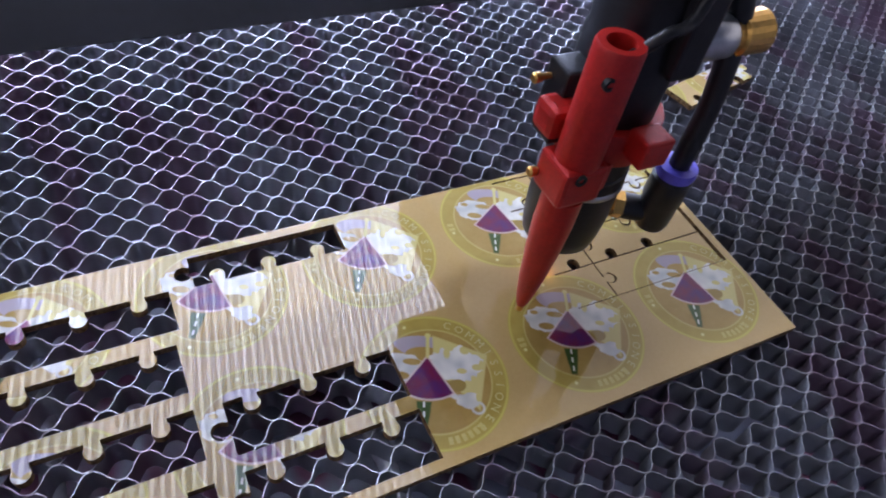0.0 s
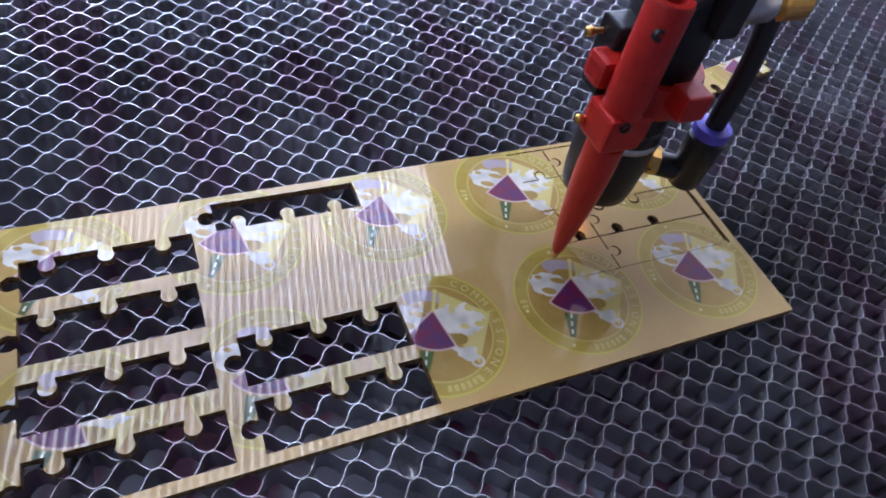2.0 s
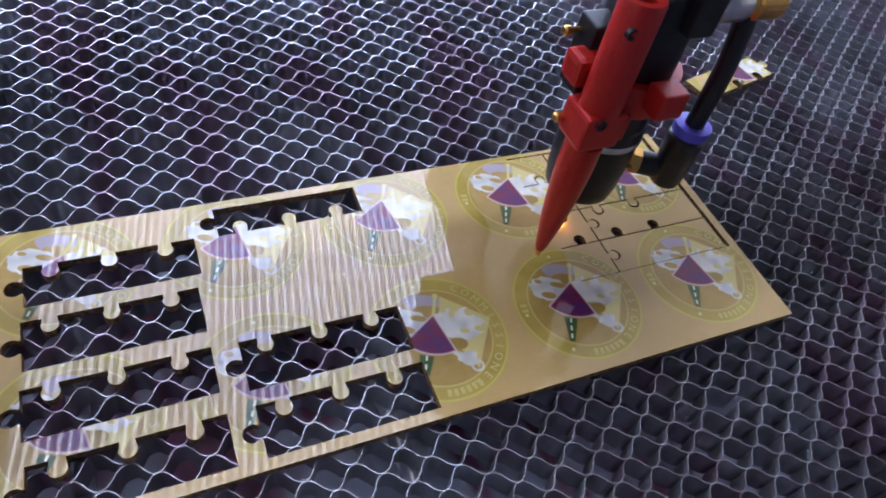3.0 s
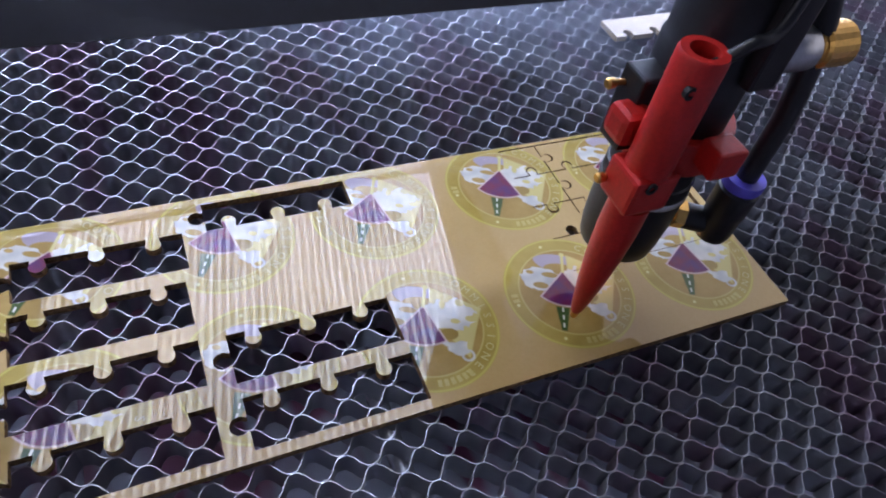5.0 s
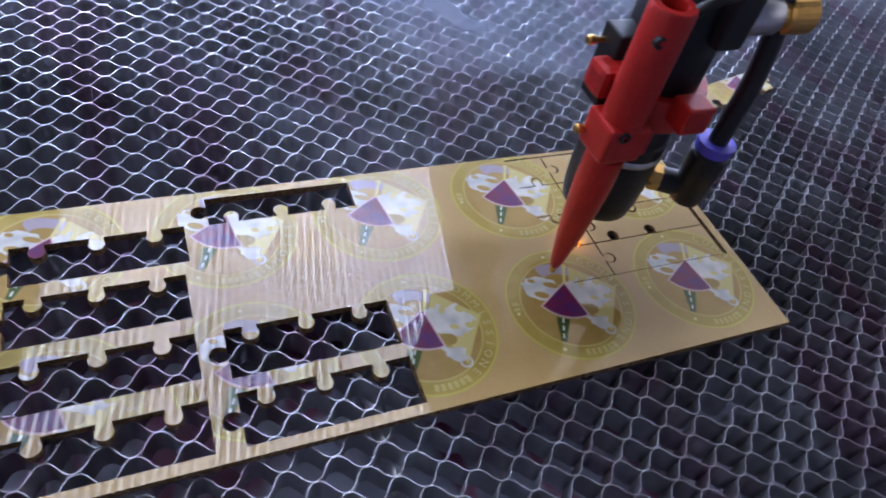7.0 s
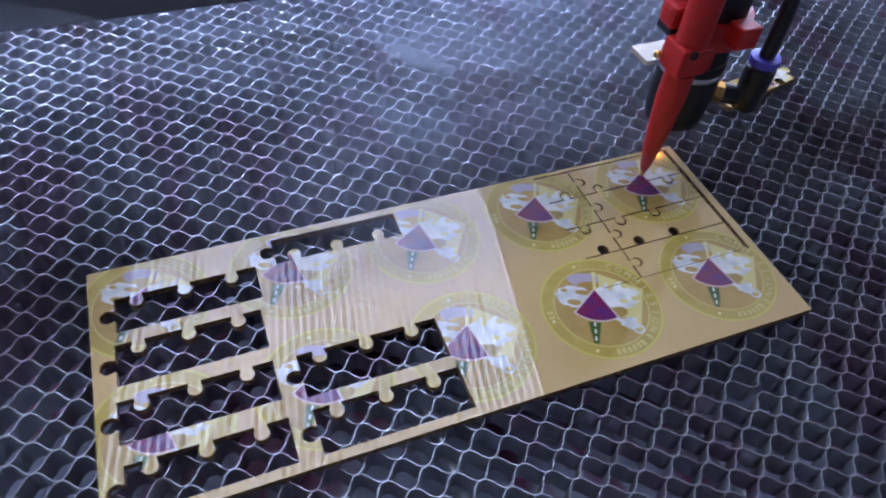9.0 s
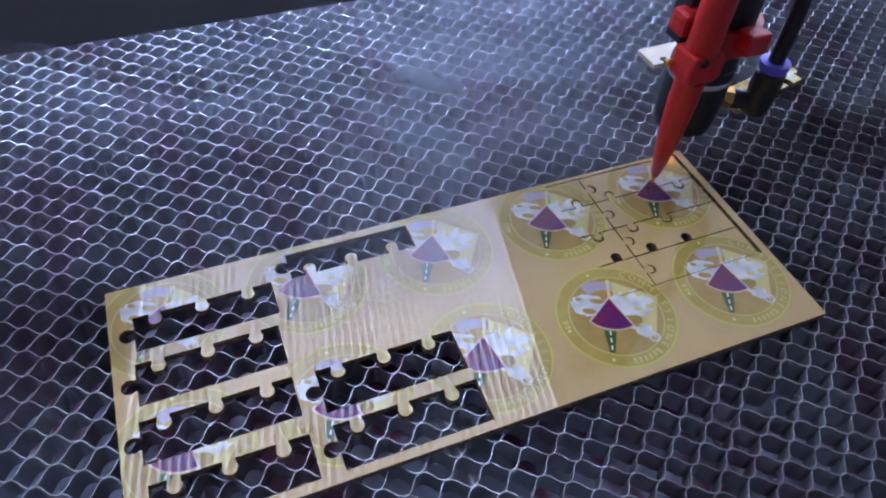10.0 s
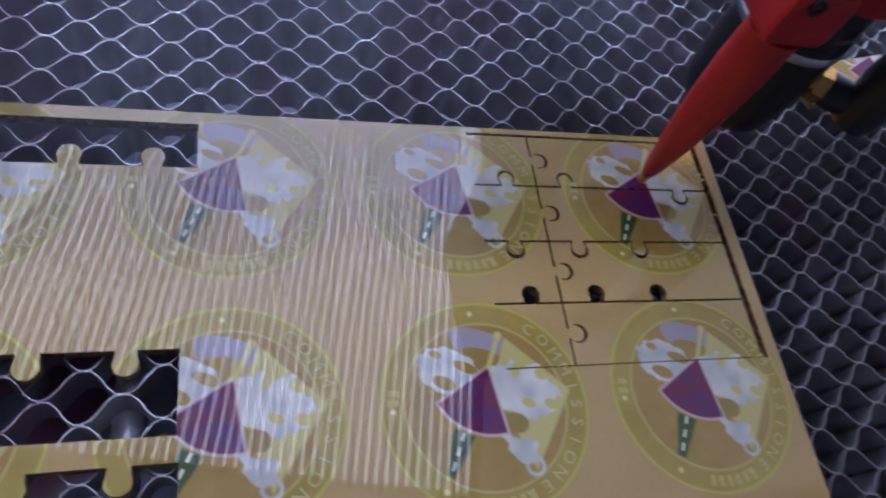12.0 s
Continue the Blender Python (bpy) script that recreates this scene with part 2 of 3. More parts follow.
def lathe(profile, x=0.0, y=0.0, n=32, bm=None, turn=None):
    """A turned body round the z axis from rows of (radius, z); turn: a matrix laid over it."""
    bm = bm or bmesh.new()
    rings = []
    for rr, z in profile:
        ring = []
        for i in range(n):
            a = 2 * math.pi * i / n
            v = Vector((rr * math.cos(a), rr * math.sin(a), z))
            v = turn @ v if turn else v + Vector((x, y, 0))
            ring.append(bm.verts.new(v))
        rings.append(ring)
    for a, b in zip(rings, rings[1:]):
        for i in range(n):
            bm.faces.new((a[i], a[(i + 1) % n], b[(i + 1) % n], b[i]))
    bm.faces.new(rings[0][::-1])
    bm.faces.new(rings[-1])
    return bm


def hose(points, radius, n=14, bm=None):
    """A round tube through the points."""
    bm = bm or bmesh.new()
    pts = [Vector(p) for p in points]
    fine = []
    for i in range(len(pts) - 1):
        p0, p1, p2, p3 = pts[max(i - 1, 0)], pts[i], pts[i + 1], pts[min(i + 2, len(pts) - 1)]
        for k in range(8):
            t = k / 8
            fine.append(0.5 * ((2 * p1) + (p2 - p0) * t + (2 * p0 - 5 * p1 + 4 * p2 - p3) * t * t + (3 * p1 - p0 - 3 * p2 + p3) * t ** 3))
    fine.append(pts[-1])
    rings = []
    for i, p in enumerate(fine):
        d = (fine[min(i + 1, len(fine) - 1)] - fine[max(i - 1, 0)]).normalized()
        side = d.cross(Vector((0.3, 0.9, 0.1))).normalized()
        up = side.cross(d)
        rings.append([bm.verts.new(p + radius * (math.cos(2 * math.pi * j / n) * side + math.sin(2 * math.pi * j / n) * up)) for j in range(n)])
    for a, b in zip(rings, rings[1:]):
        for j in range(n):
            bm.faces.new((a[j], a[(j + 1) % n], b[(j + 1) % n], b[j]))
    bm.faces.new(rings[0][::-1])
    bm.faces.new(rings[-1])
    return bm


def plate(loops, z0, z1):
    """A flat plate with an outer loop and hole loops (millimetres), from z0 to z1 metres."""
    bm = bmesh.new()
    edges = []
    for loop in loops:
        vs = [bm.verts.new((x / 1000, y / 1000, z1)) for x, y in loop]
        edges += [bm.edges.new((a, b)) for a, b in zip(vs, vs[1:] + vs[:1])]
    bmesh.ops.triangle_fill(bm, use_beauty=True, use_dissolve=False, edges=edges, normal=(0, 0, 1))
    top = bm.faces[:]
    rim = [e for e in bm.edges if len(e.link_faces) == 1]
    low = {v: bm.verts.new((v.co.x, v.co.y, z0)) for v in bm.verts[:]}
    for e in rim:
        a, b = e.verts
        bm.faces.new((a, b, low[b], low[a]))
    for f in top:
        bm.faces.new([low[v] for v in reversed(f.verts[:])])
    return bm


# ---- setting: machine floor, walls, light panel ----
def setting():
    tray = part("floor", box(-0.9, -0.7, -0.040, 0.9, 0.9, -0.030), M_TRAY)
    tagged(tray, "dark stained metal tray under the honeycomb bed", "floor", kind="structure")
    # the south wall is unseen and raised to block light from the front
    for name, b in (("wall_north", (-0.9, 0.70, -0.040, 0.9, 0.71, 0.36)), ("wall_west", (-0.91, -0.7, -0.040, -0.9, 0.91, 0.12)),
                    ("wall_east", (0.9, -0.7, -0.040, 0.91, 0.91, 0.12)), ("shade_wall_south", (-0.91, -0.71, -0.040, 0.91, -0.7, 0.9))):
        tagged(part(name, box(*b), M_WALL), "dark grey painted sheet metal wall, unseen, around the machine", "wall", kind="structure")
    # unseen slab added overhead to keep light off the front of the bed
    tagged(part("front_shade", box(-0.9, -0.7, 0.66, 0.9, 0.06, 0.67), M_WALL), "unseen dark slab added over the front to shade the bed", "hood", kind="structure")


LIGHT_Z = 0.62


def fill_bar():
    """Fill light: an unseen long cool strip added on the back wall to brighten the back."""
    bar = tagged(new("fill_bar"), "unseen cool white strip added at the back wall to brighten the bed", "strip light")
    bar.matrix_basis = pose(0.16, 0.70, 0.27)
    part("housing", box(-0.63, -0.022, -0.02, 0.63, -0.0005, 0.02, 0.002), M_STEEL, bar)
    part("tube", hose([(-0.62, -0.032, -0.004), (0.0, -0.032, -0.004), (0.62, -0.032, -0.004)], 0.0105, 12), M_FILL, bar, "glowing cool white tube added as fill light")


def light_panel():
    """A lit diffuser with long raised ribs, hung over the bed."""
    panel = tagged(new("light_panel"), "glowing white ribbed light panel hung above the machine", "light panel")
    panel.matrix_basis = pose(0.096, 0.0, LIGHT_Z, 0, 0, -10.6)
    part("diffuser", box(-0.56, 0.09, 0.006, 0.0, 0.80, 0.012), M_PANEL, panel)
    rib = mesh_of(box(-0.0014, 0.09, 0.0048, 0.0014, 0.80, 0.0058, 0.0002), "rib")
    for i in range(50):
        part("rib", rib, M_RIB, panel).location = (-0.002 - i * 0.0112, 0, 0)
    for x, y in ((-0.5, 0.7), (-0.1, 0.7), (-0.5, 0.15), (-0.1, 0.15)):
        part("hanger", lathe([(0.002, 0.012), (0.002, 0.6)], x, y, 8), M_STEEL, panel)
    part("frame", box(0.0005, 0.09, -0.002, 0.012, 0.80, 0.014), M_WALL, panel)


# ---- the honeycomb bed ----
BED_DEEP = 0.0095
ROD_X = (-0.391, -0.308, -0.2245, -0.142, -0.057, 0.026, 0.110, 0.193, 0.276)


def bed_place(u, row):
    """A place on the slightly drawn-out foil grid: u in half cells along the strips, row across them; metres."""
    x = 6.474 + 6.7063 * u - 0.2585 * row + 0.00319 * u * u + 0.00498 * u * row + 0.00773 * row * row
    y = 4.292 + 0.0774 * u + 4.9598 * row - 0.00403 * u * u - 0.00188 * u * row + 0.00022 * row * row
    return x / 1000, y / 1000


def honeycomb():
    bed = tagged(new("honeycomb_bed"), "silver aluminium honeycomb cutting bed with wavy cells", "bed")
    u0, u1, fine = -64, 58, 0.2
    half_t = 0.000105
    n = int((u1 - u0) / fine)
    for i in range(-33, 76):
        bm_v, faces = [], []
        line = []
        for k in range(n + 1):
            u = u0 + k * fine
            th = math.pi * (u - i)
            wx, wy = bed_place(u, i - 0.5)
            w = noise.noise((wx * 45, wy * 45, 3.0))
            w2 = noise.noise((wx * 120, wy * 120, 9.0))
            lift = 0.5 * (math.cos(th + 0.22 * w2) - 0.075 * math.cos(3 * th)) * (1.06 + 0.05 * w)
            x, y = bed_place(u + 0.06 * w, i - 0.5 + lift + 0.035 * w2)
            # one torn cell, pulled open between its strips
            d = math.hypot(x + 0.043, y + 0.022)
            if d < 0.016:
                pull = (1 - d / 0.016) ** 2
                y += (0.0026 if i >= -4 else -0.0022) * pull
                x += 0.0015 * pull * math.sin(7.0 * i)
            line.append(Vector((x, y, 0.0002 * w)))
        for k, p in enumerate(line):
            d = line[min(k + 1, n)] - line[max(k - 1, 0)]
            nn = Vector((-d.y, d.x, 0)).normalized()
            lean = 0.00016 * (0.3 + noise.noise((p.x * 70, p.y * 70, 2.0 + i)))
            for side, z, off in ((1, p.z, lean), (-1, p.z, lean), (-1, -0.0012, 0.0), (-1, -BED_DEEP, 0.0), (1, -BED_DEEP, 0.0), (1, -0.0012, 0.0)):
                q = p + nn * (side * half_t + off)
                bm_v.append((q.x, q.y, z))
        for k in range(n):
            q, r = 6 * k, 6 * k + 6
            for j in range(6):
                faces.append((q + j, q + (j + 1) % 6, r + (j + 1) % 6, r + j))
        me = bpy.data.meshes.new("strip")
        me.from_pydata(bm_v, [], faces)
        me.update()
        part("strip", me, M_FOIL, bed, smooth=True)
    for x in ROD_X:
        part("support_bar", hose([(x, -0.16, -BED_DEEP - 0.003), (x, 0.1, -BED_DEEP - 0.003), (x, 0.38, -BED_DEEP - 0.003)], 0.003), M_ROD, bed, "rod under the foil, coloured pale in place of glints", True)
    for x in (-0.445, 0.415):
        part("side_rail", box(x - 0.006, -0.17, -0.0300, x + 0.006, 0.39, 0.001, 0.001), M_STEEL, bed)
    for x in ROD_X:
        for y in (-0.14, 0.36):
            part("foot", lathe([(0.006, -0.0305), (0.006, -0.014)], x, y, 12), M_STEEL, bed)


# ---- the printed board ----
BOARD_Z0, BOARD_Z1 = 0.0004, 0.003


def arc(cx, cy, rr, a0, a1, n=10):
    return [(cx + rr * math.cos(radians(a0 + (a1 - a0) * i / n)), cy + rr * math.sin(radians(a0 + (a1 - a0) * i / n))) for i in range(n + 1)]


def tab(cx, y, side, rr=2.3, neck=1.9, deep=2.6):
    """A puzzle tab on a horizontal edge walked towards +x; side -1 hangs down, +1 stands up."""
    if side < 0:
        return [(cx - neck, y)] + arc(cx, y - deep, rr, 150, 390, 12) + [(cx + neck, y)]
    return [(cx - neck, y)] + arc(cx, y + deep, rr, 210, -30, 12) + [(cx + neck, y)]


def strip_hole(x0, x1, y0, y1, tabs_top=True):
    """A hole left by a cut-out puzzle strip: tabs of the board reach into it, a round notch leaves it at the left."""
    tabs = [x0 + 7.2, x0 + 23.0, x0 + 39.0]
    loop = []
    ym = (y0 + y1) / 2
    # left side upwards with the notch
    loop += [(x0, y0), (x0, ym - 2.2)] + arc(x0 - 2.2, ym, 2.7, -50, -310, 12) + [(x0, ym + 2.2), (x0, y1)]
    if tabs_top:
        for cx in tabs:
            loop += tab(cx, y1, -1)
    loop += [(x1, y1), (x1, y0)]
    if not tabs_top:
        for cx in reversed(tabs):
            loop += list(reversed(tab(cx, y0, 1)))
    return loop


HOLES = [
    strip_hole(-233.2, -185.4, 64.8, 79.3), strip_hole(-234.2, -187.2, 44.0, 60.0), strip_hole(-235.0, -187.4, 23.8, 38.6),
    strip_hole(-234.5, -187.0, 2.0, 17.2), strip_hole(-178.0, -130.2, 78.4, 90.0, False), strip_hole(-180.0, -131.8, 22.0, 38.0), strip_hole(-179.6, -131.2, 1.9, 17.3),
]
BOARD = (-241.2, -1.2, 0.0, 93.2)
CUT = (-68.2, 31.0, -3.2, 91.6)
ROWS_Y = (31.0, 45.7, 61.2, 76.4, 91.2)
JOINT_X = -52.4


def inside(x, y, loop):
    odd = False
    for (ax, ay), (bx, by) in zip(loop, loop[1:] + loop[:1]):
        if (ay > y) != (by > y) and x < (bx - ax) * (y - ay) / (by - ay) + ax:
            odd = not odd
    return odd


def piece_outline(x0, x1, y0, y1, left, right, tabs_low, tabs_high, notches=(), knobs=()):
    """Outline of a puzzle strip; left and right: 0 straight, 1 a tab to the right, tabs at given x hang from the low and high edge."""
    g = 0.24
    ym = (y0 + y1) / 2
    loop = [(x0, y0 + g)]
    for cx, side in sorted([(c, -1) for c in tabs_low] + [(c, 1) for c in notches]):
        loop += tab(cx, y0 + g, side, 1.85, 1.4, 2.0) if side < 0 else tab(cx, y0 + g, side, 2.15, 1.8, 1.9)
    loop += [(x1, y0 + g)]
    if right:
        loop += [(x1, ym - 1.5)] + arc(x1 + 2.0, ym, 1.9, 210, 510, 12) + [(x1, ym + 1.5)]
    loop += [(x1, y1 - g)]
    for cx, side in sorted([(c, -1) for c in tabs_high] + [(c, 1) for c in knobs], reverse=True):
        loop += list(reversed(tab(cx, y1 - g, side, 2.25, 1.85, 2.0) if side < 0 else tab(cx, y1 - g, side, 1.75, 1.4, 2.1)))
    loop += [(x0, y1 - g)]
    if left:
        loop += [(x0, ym + 1.75)] + list(reversed(arc(x0 + 2.0, ym, 2.2, 210, 510, 12))) + [(x0, ym - 1.75)]
    return loop


LETTERS = "COMMISSIONER"
PRINT_BAR = mesh_of(box(-0.0006, -0.0011, 0.0, 0.0006, 0.0011, 0.00004), "print_bar")


def board():
    thing = tagged(new("printed_board"), "glossy tan board printed with round emblems, partly laser cut", "board")
    x0, y0, x1, y1 = BOARD
    outer = [(x0, y0), (x1, y0), (x1, y1), (x0, y1)]
    c0, d0, c1, d1 = CUT
    opening = [(c0, d0), (c1, d0), (c1, d1), (c0, d1)]
    part("sheet", plate([outer] + HOLES + [opening], BOARD_Z0, BOARD_Z1), M_BOARD, thing)
    # cut strips that still lie in their places
    ups = {0: (), 1: (-59.5, -43.5, -27.4), 2: (), 3: (-60.0, -44.5)}
    downs = {1: (), 2: (-61.0, -45.0, -29.0), 3: (-13.0,)}
    for k in range(4):
        lo, hi = ROWS_Y[k], ROWS_Y[k + 1]
        for name, a, b, left, right in (("puzzle_strip", JOINT_X + 0.24, -4.9, 1, 0), ("puzzle_end", c0, JOINT_X - 0.24, 0, 1)):
            def own(xs):
                return [t for t in xs if a < t < b]
            # what hangs from the row line above leaves a bite here; what stands up over it is a knob of this row
            knobs = own(ups.get(k + 1, ())) if k != 0 else []
            loop = piece_outline(a, b, lo, hi, left, right, own(downs.get(k, ())), own(downs.get(k + 1, ())), own(ups[k]), knobs)
            part(name, plate([loop], BOARD_Z0, BOARD_Z1 - 0.00004 * ((k + left) % 2)), M_BOARD, thing)
    # ring lettering where the board is whole
    for col in range(5):
        for row in range(2):
            cx, cy = 1000 * (EM_X - PITCH * col), 1000 * (EM_Y + PITCH * row)
            for deg in (196, 202, 284, 290, 296, 302, 308, 314):
                a = radians(deg) - EM_TURN
                x, y = cx + 19.2 * math.cos(a), cy + 19.2 * math.sin(a)
                if any(inside(x + dx, y + dy, h) for h in HOLES for dx in (-2, 0, 2) for dy in (-2, 0, 2)) or not (x0 + 2 < x < x1 - 2 and y0 + 2 < y < y1 - 2):
                    continue
                ob = part("print_bar", PRINT_BAR, M_INK_DIM, thing)
                ob.matrix_basis = Matrix.Translation((x / 1000, y / 1000, BOARD_Z1 + 0.00003)) @ Matrix.Rotation(a - math.pi / 2, 4, "Z")
            for i, ch in enumerate(LETTERS):
                a = radians(78 - 11.3 * i) - EM_TURN
                x, y = cx + 19.2 * math.cos(a), cy + 19.2 * math.sin(a)
                if any(inside(x + dx, y + dy, h) for h in HOLES for dx in (-2, 0, 2) for dy in (-2, 0, 2)) or not (x0 + 2 < x < x1 - 2 and y0 + 2 < y < y1 - 2):
                    continue
                if c1 - 1.5 < x < c1 + 2.5 and d0 - 2 < y < d1 + 2:
                    continue
                me = letter(ch)
                ob = part("letter", me, M_INK, thing)
                ob.matrix_basis = Matrix.Translation((x / 1000, y / 1000, BOARD_Z1 + 0.00006)) @ Matrix.Rotation(a - math.pi / 2, 4, "Z")
    return thing


LETTER_MESH = {}


def letter(ch):
    if ch not in LETTER_MESH:
        cu = bpy.data.curves.new("letter", "FONT")
        cu.body, cu.size, cu.align_x, cu.align_y, cu.resolution_u = ch, 0.0036, "CENTER", "CENTER", 2
        tmp = bpy.data.objects.new("letter_source", cu)
        scene.collection.objects.link(tmp)
        me = bpy.data.meshes.new_from_object(tmp.evaluated_get(bpy.context.evaluated_depsgraph_get()))
        bpy.data.objects.remove(tmp)
        bpy.data.curves.remove(cu)
        me.materials.clear()
        LETTER_MESH[ch] = me
    return LETTER_MESH[ch]


# ---- offcuts on the bed ----
def offcuts():
    loop = [(0, 0)] + tab(8, 0, 1) + tab(24, 0, 1) + tab(40, 0, 1) + [(49, 0), (49, 5)] + arc(51, 7.4, 2.4, 230, 490, 10) + [(49, 10), (49, 14.6), (0, 14.6)]
    for label, mat, m in (("thin tan puzzle strip offcut lying on the honeycomb", M_BACK, pose(0.0262, 0.1538, 0.0004, 0, 0, 1.5)),
                     ("printed puzzle strip offcut with scalloped edge on the honeycomb", M_BOARD, pose(0.0450, 0.1090, 0.0004, 0, 0, 13))):
        thing = tagged(part("puzzle_offcut", plate([loop], 0.0, 0.0026), mat), label, "offcut", "cut puzzle strips")
        thing.matrix_basis = m


# ---- laser head: origin at the tip of the red cone ----
AX, AY = 0.0182, 0.0145


def laser_head():
    head = tagged(new("laser_head"), "black laser head with a red clamp, red cone and air hose", "laser head")
    # red cone and holder
    cone = part("cone", lathe([(0.0013, 0.003), (0.0021, 0.0055), (0.0037, 0.017), (0.0049, 0.030), (0.0054, 0.040), (0.0054, 0.0505)]), M_RED, head, "smooth red tapered cone", True)
    part("tip", lathe([(0.0004, 0.0), (0.0011, 0.0006), (0.0013, 0.003)], n=20), M_BRASS, cone, "small brass tip", True)
    holder = lathe([(0.0054, 0.052), (0.0057, 0.053), (0.0057, 0.0930), (0.0053, 0.0940), (0.0034, 0.0940), (0.0032, 0.0875)])
    hold = part("holder", holder, M_RED, head, "red round holder tube", True)
    part("bore", lathe([(0.0031, 0.0870), (0.0031, 0.0880)], n=20), M_BLACK, hold)
    for z, x, y in ((0.0605, -0.0022, -0.0060), (0.0870, -0.0036, -0.0046)):
        t = Matrix.Translation((x, y, z)) @ Matrix.Rotation(radians(90), 4, "X")
        sc = part("screw", lathe([(0.0016, -0.001), (0.0016, 0.0003), (0.0008, 0.0003), (0.0008, -0.0004)], n=16, turn=t), M_BLACK, hold, "dark recessed screw")
    # clamp between the holder and the lens tube
    blk = part("clamp_block", box(-0.0066, -0.0058, 0.0515, 0.0060, 0.006, 0.0625, 0.0012), M_RED, head, "red machined clamp block")
    part("clamp_web", box(0.0015, 0.000, 0.0475, 0.0135, 0.0085, 0.0565, 0.0008), M_RED, head)
    ring = bmesh.new()
    n = 36
    prof = [(0.0120, 0.055), (0.0148, 0.055), (0.0151, 0.0555), (0.0151, 0.0645), (0.0148, 0.065), (0.0120, 0.065)]
    rows = [[ring.verts.new((AX + r * math.cos(2 * math.pi * k / n), AY + r * math.sin(2 * math.pi * k / n), z)) for k in range(n)] for r, z in prof]
    for a, b in zip(rows, rows[1:] + rows[:1]):
        for k in range(n):
            ring.faces.new((a[k], a[(k + 1) % n], b[(k + 1) % n], b[k]))
    part("clamp_ring", ring, M_RED, head, "red split clamp ring", True)
    part("clamp_ear", box(0.0140, -0.0070, 0.0600, 0.0228, 0.0005, 0.0680, 0.0008), M_RED, head)
    part("clamp_ear", box(-0.0064, 0.005, 0.0640, 0.0024, 0.0135, 0.0725, 0.0020), M_RED, head)
    part("clamp_back", box(-0.0015, 0.010, 0.058, 0.0085, 0.0185, 0.079, 0.0008), M_BLACK, head, "black clamp half")
    for x, y, z in ((-0.0015, 0.0165, 0.0745), (-0.0042, 0.005, 0.0555)):
        t = Matrix.Translation((x, y, z)) @ Matrix.Rotation(radians(-90), 4, "Y")
        part("clamp_screw", lathe([(0.0008, -0.002), (0.0008, 0.0030), (0.0013, 0.0030), (0.0014, 0.0045), (0.0010, 0.005)], n=16, turn=t), M_BRASS, head, "dull brass thumb screw", True)
    # lens tube
    tube = lathe([(0.003, 0.015), (0.0096, 0.015), (0.0112, 0.0165), (0.0119, 0.021), (0.0124, 0.029), (0.0124, 0.046), (0.0119, 0.0465), (0.0119, 0.064),
                  (0.0122, 0.065), (0.0122, 0.084), (0.0116, 0.085), (0.0116, 0.118), (0.0122, 0.119), (0.0122, 0.160)], AX, AY, 40)
    lens = part("lens_tube", tube, M_BLACK, head, "black stepped lens tube", True)
    part("tube_band", lathe([(0.0124, 0.0395), (0.0127, 0.040), (0.0127, 0.0412), (0.0124, 0.0417)], AX, AY, 40), M_STEEL, lens, "bright thin steel band", True)
    # air inlet: brass nipple, black elbow, violet ring, hose
    ex, ey, ez = 0.0395, 0.0008, 0.0283
    way = Vector((ex - AX, ey - AY, 0)).normalized()
    t = Matrix.Translation((AX + 0.0115 * way.x, AY + 0.0115 * way.y, ez)) @ way.to_track_quat("Z", "Y").to_matrix().to_4x4()
    part("brass_nipple", lathe([(0.0028, 0.0), (0.0028, 0.0012), (0.0042, 0.0012), (0.0042, 0.0040), (0.003, 0.0040), (0.003, 0.006)], n=6, turn=t), M_BRASS, head, "hexagonal brass nipple")
    a = Vector((AX, AY, ez)) + 0.0155 * way
    elbow = bmesh.new()
    hose([a, (a + Vector((ex, ey, ez))) / 2, (ex, ey, ez)], 0.0040, 18, elbow)
    lathe([(0.0036, 0.0232), (0.0048, 0.0240), (0.0054, 0.0262), (0.0055, 0.034), (0.0058, 0.0345), (0.0058, 0.0425), (0.0052, 0.0432)], ex, ey, 28, elbow)
    el = part("elbow", elbow, M_RUBBER, head, "black push-in elbow fitting", True)
    part("release_ring", lathe([(0.0046, 0.0432), (0.0055, 0.0436), (0.0058, 0.0455), (0.0056, 0.0468), (0.0045, 0.047)], ex, ey, 28), M_BLUE, el, "violet plastic release ring", True)
    part("air_hose", hose([(ex, ey, 0.045), (ex, ey, 0.055), (ex + 0.0005, ey + 0.001, 0.070), (ex - 0.001, ey + 0.004, 0.090), (ex - 0.006, ey + 0.010, 0.112), (ex - 0.012, ey + 0.02, 0.15)], 0.0030), M_RUBBER, head, "thin black air hose", True)
    for o in head.children:
        if o.name.split(".")[0] in ("elbow", "brass_nipple", "air_hose"):
            o.location.z = 0.0022
    # carriage with the brass knob
    part("carriage", box(0.006, 0.006, 0.104, 0.042, 0.030, 0.165, 0.0025), M_BLACK, head, "black carriage block")
    part("carriage_plate", box(0.006, 0.030, 0.104, 0.042, 0.0800, 0.17, 0.002), M_BLACK, head)
    part("carriage_bracket", box(0.036, 0.078, 0.075, 0.040, 0.1500, 0.112, 0.001), M_BLACK, head)
    t = Matrix.Translation((0.034, 0.004, 0.088)) @ Matrix.Rotation(radians(90), 4, "Y")
    part("mount_arm", box(0.018, -0.001, 0.081, 0.0262, 0.010, 0.106, 0.001), M_BLACK, head)
    part("collar", lathe([(0.0046, -0.008), (0.0052, -0.007), (0.0052, 0.001), (0.0046, 0.002)], n=28, turn=t), M_STEEL, head, "pale steel collar", True)
    k = bmesh.new()
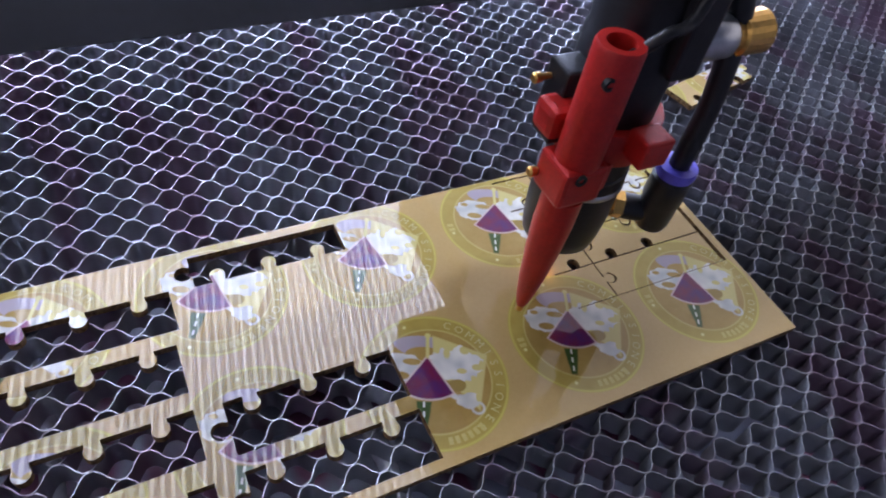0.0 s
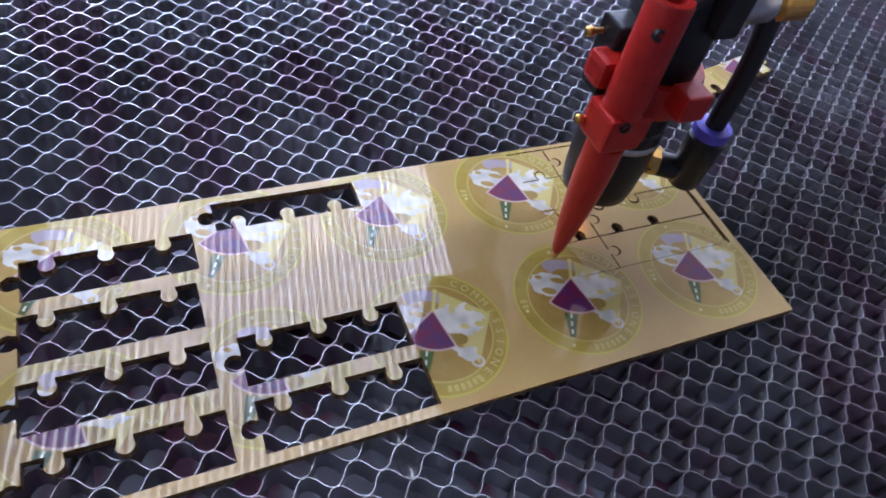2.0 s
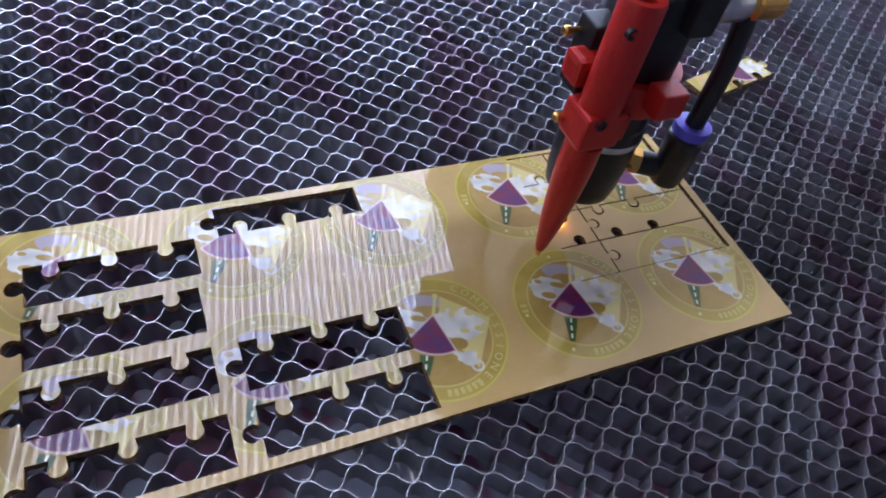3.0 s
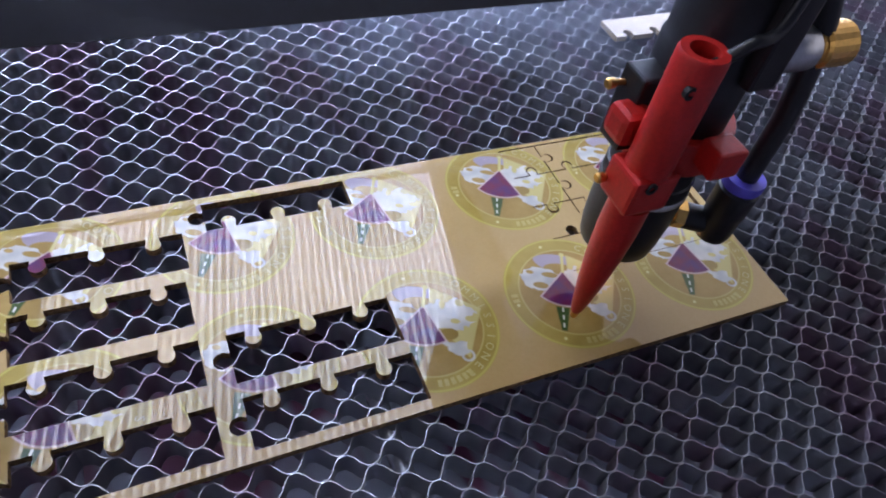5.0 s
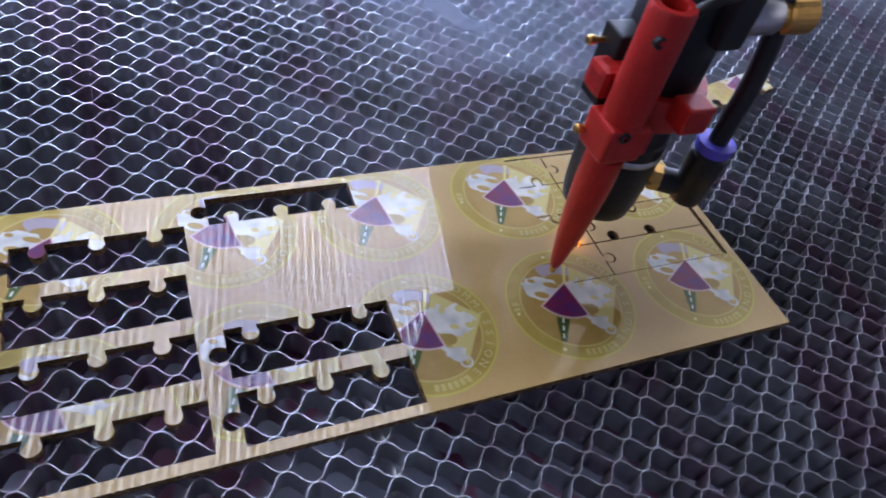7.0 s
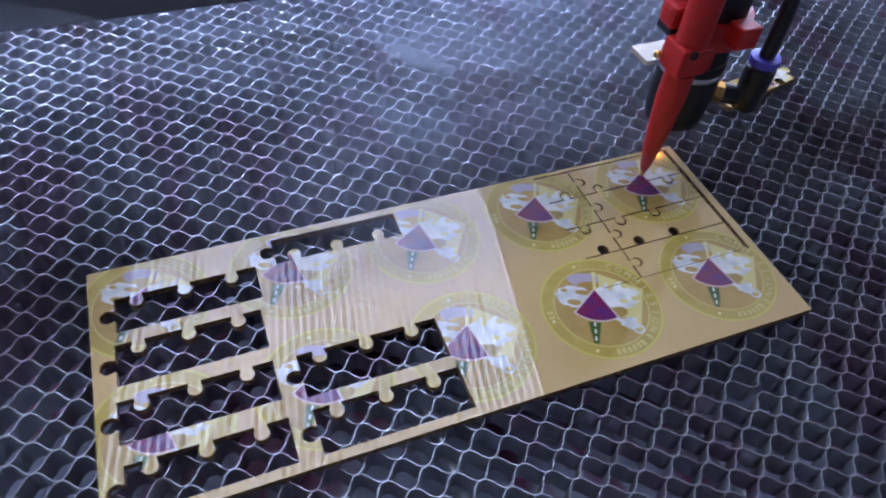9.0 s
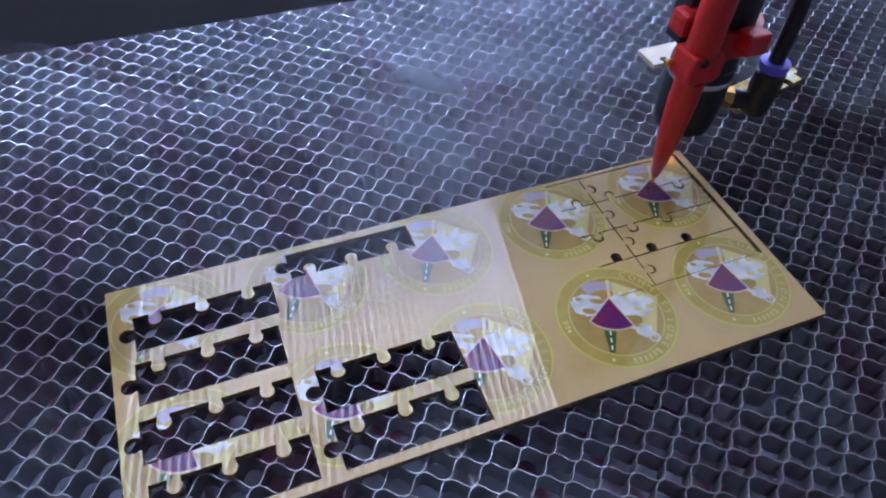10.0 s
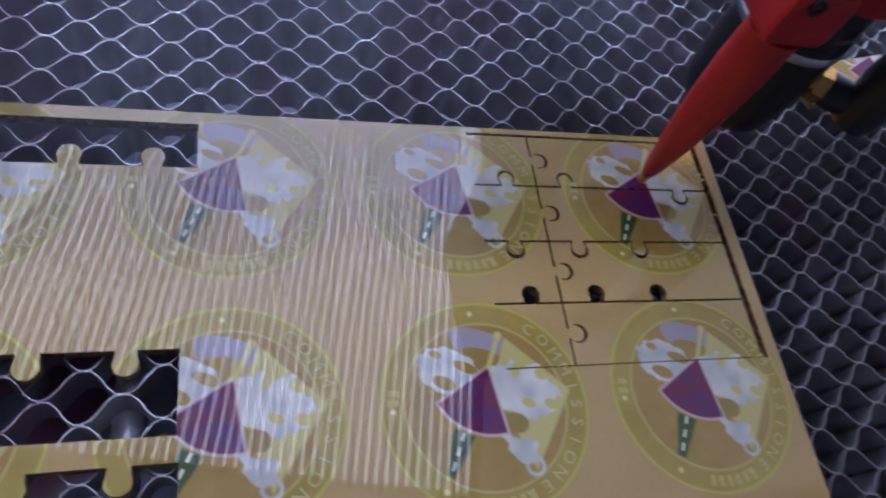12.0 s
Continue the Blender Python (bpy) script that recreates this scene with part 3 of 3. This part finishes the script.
    lathe([(0.0034, 0.002), (0.0044, 0.0025), (0.0044, 0.004), (0.0053, 0.0045), (0.0055, 0.0125), (0.0047, 0.0135)], n=24, turn=t, bm=k)
    part("knob", k, M_BRASS, head, "knurled brass knob")
    part("cable", hose([(0.002, 0.0, 0.0885), (0.008, -0.003, 0.096), (0.016, -0.002, 0.099), (0.026, 0.004, 0.115)], 0.0014, 10), M_RUBBER, head, "thin black cable", True)
    # glow where the beam meets the board
    part("spark", lathe([(0.0003, -0.0057), (0.0010, -0.0053), (0.0007, -0.0044), (0.0002, -0.004)], AX, AY + 0.001, 10), M_SPARK, head, "small orange cutting spark")
    return head


def gantry():
    """The dark cross beam behind the head."""
    beam = tagged(new("gantry_beam"), "black slanted cover of the gantry carrying the laser head", "beam")
    cover = bmesh.new()
    rows = [[cover.verts.new((x, y, z)) for y, z in ((0.0, 0.0430), (0.0320, 0.0735), (0.0323, 0.0731), (0.0003, 0.0426))] for x in (-0.60, 0.62)]
    for k in range(4):
        cover.faces.new((rows[0][k], rows[0][(k + 1) % 4], rows[1][(k + 1) % 4], rows[1][k]))
    for r in rows:
        cover.faces.new(r)
    part("cover", cover, M_BEAM, beam)
    # bright sheet added under the cover to lighten its dark reflection in the board
    back = bmesh.new()
    rows = [[back.verts.new((x, y, z)) for y, z in ((0.0008, 0.0428), (0.0321, 0.0727), (0.0324, 0.0723), (0.0011, 0.0424))] for x in (-0.60, 0.62)]
    for k in range(4):
        back.faces.new((rows[0][k], rows[0][(k + 1) % 4], rows[1][(k + 1) % 4], rows[1][k]))
    part("bright_backing", back, M_STEEL, beam, "bright metal sheet added to lighten the cover's reflection")
    for x in (-0.62, 0.62):
        part("end_truck", box(x - 0.02, -0.01, 0.038, x + 0.0195, 0.08, 0.13, 0.002), M_BEAM, beam)
    return beam


def smoke_material():
    """Thin pale smoke: mostly clear, denser in wisps, fading to nothing at its rim."""
    m = Mat("smoke", (0.72, 0.80, 0.98), 1.0, 0.0, 0.0)
    v = m.obj()
    ln = m.node("ShaderNodeVectorMath", operation="LENGTH")
    m.put(ln.inputs[0], v)
    rim = m.ramp(ln.outputs["Value"], 0.118, 0.01)
    wisp = m.ramp(m.noise(11, 3, v), 0.28, 0.75)
    # lit from both sides, as thin smoke is
    sheer = m.node("ShaderNodeBsdfTranslucent")
    sheer.inputs["Color"].default_value = (0.72, 0.80, 0.98, 1)
    both = m.node("ShaderNodeMixShader")
    both.inputs[0].default_value = 0.5
    m.t.links.new(m.b.outputs[0], both.inputs[1])
    m.t.links.new(sheer.outputs[0], both.inputs[2])
    clear = m.node("ShaderNodeBsdfTransparent")
    cover = m.node("ShaderNodeMixShader")
    m.put(cover.inputs[0], m.math("MULTIPLY", m.math("MULTIPLY", rim, wisp), 0.42))
    m.t.links.new(clear.outputs[0], cover.inputs[1])
    m.t.links.new(both.outputs[0], cover.inputs[2])
    m.t.links.new(cover.outputs[0], m.t.nodes["Material Output"].inputs["Surface"])
    return m.m


def smoke():
    """Drifting smoke of the cut: a cloud of soft curved veils."""
    cloud = tagged(new("smoke_cloud"), "thin bluish white smoke drifting over the honeycomb bed", "smoke", kind="stuff")
    mat = smoke_material()
    for k in range(3):
        bm = bmesh.new()
        n = 14
        grid = [[bm.verts.new(((i / n - 0.5) * 0.24, (j / n - 0.5) * 0.24, 0.012 * noise.noise((i * 0.35, j * 0.35, k * 5.0)))) for j in range(n + 1)] for i in range(n + 1)]
        for i in range(n):
            for j in range(n):
                bm.faces.new((grid[i][j], grid[i + 1][j], grid[i + 1][j + 1], grid[i][j + 1]))
        veil = part("veil", bm, mat, cloud, smooth=True)
        veil["kind"] = "stuff"
        veil.matrix_basis = pose(-0.16 + 0.13 * k, 0.03 * math.sin(k * 2.1), 0.006 * k, 12 * math.sin(k), 10 * math.cos(k * 1.7), 50 * k) @ Matrix.Diagonal((1.5, 1.3, 1, 1))
    return cloud


setting()
light_panel()
fill_bar()
honeycomb()
board()
offcuts()
HEAD = laser_head()
BEAM = gantry()
SMOKE = smoke()

# ---- motion: the head's tip over the board (millimetres) ----
TIP_Z = 0.009
HEAD_ROWS = [
    (0, -90.9, 34.1), (0.5, -87.3, 27.9), (1, -78.9, 28.7), (1.5, -74.8, 32.8), (2, -77.7, 37.5), (2.5, -78.0, 42.2), (3, -81.9, 41.6),
    (3.2, -82.2, 34.9), (5, -81.6, 11.6), (5.5, -73.6, 14.3), (6, -76.5, 21.0), (6.5, -74.5, 27.1), (7, -78.2, 33.1), (7.2, -79.2, 36.5),
    (8.8, -27.5, 75.0), (12, -27.5, 75.0),
]


# slow drift of the smoke (metres, degrees)
SMOKE_ROWS = [(0, 0.12, 0.40, 0.03, 0), (3.2, 0.10, 0.36, 0.03, 6), (4.8, 0.085, 0.245, 0.026, 12), (7.2, 0.07, 0.235, 0.026, 20),
              (8.8, 0.035, 0.245, 0.028, 26), (10.0, 0.02, 0.25, 0.028, 32), (12.0, 0.0, 0.29, 0.03, 42)]


def motions():
    walk(HEAD, [(t, pose(x / 1000, y / 1000, TIP_Z)) for t, x, y in HEAD_ROWS])
    walk(BEAM, [(t, pose(0, y / 1000 + 0.1145, 0)) for t, x, y in HEAD_ROWS])

    walk(SMOKE, [(t, pose(x, y, z, 0, 0, a)) for t, x, y, z, a in SMOKE_ROWS])


motions()
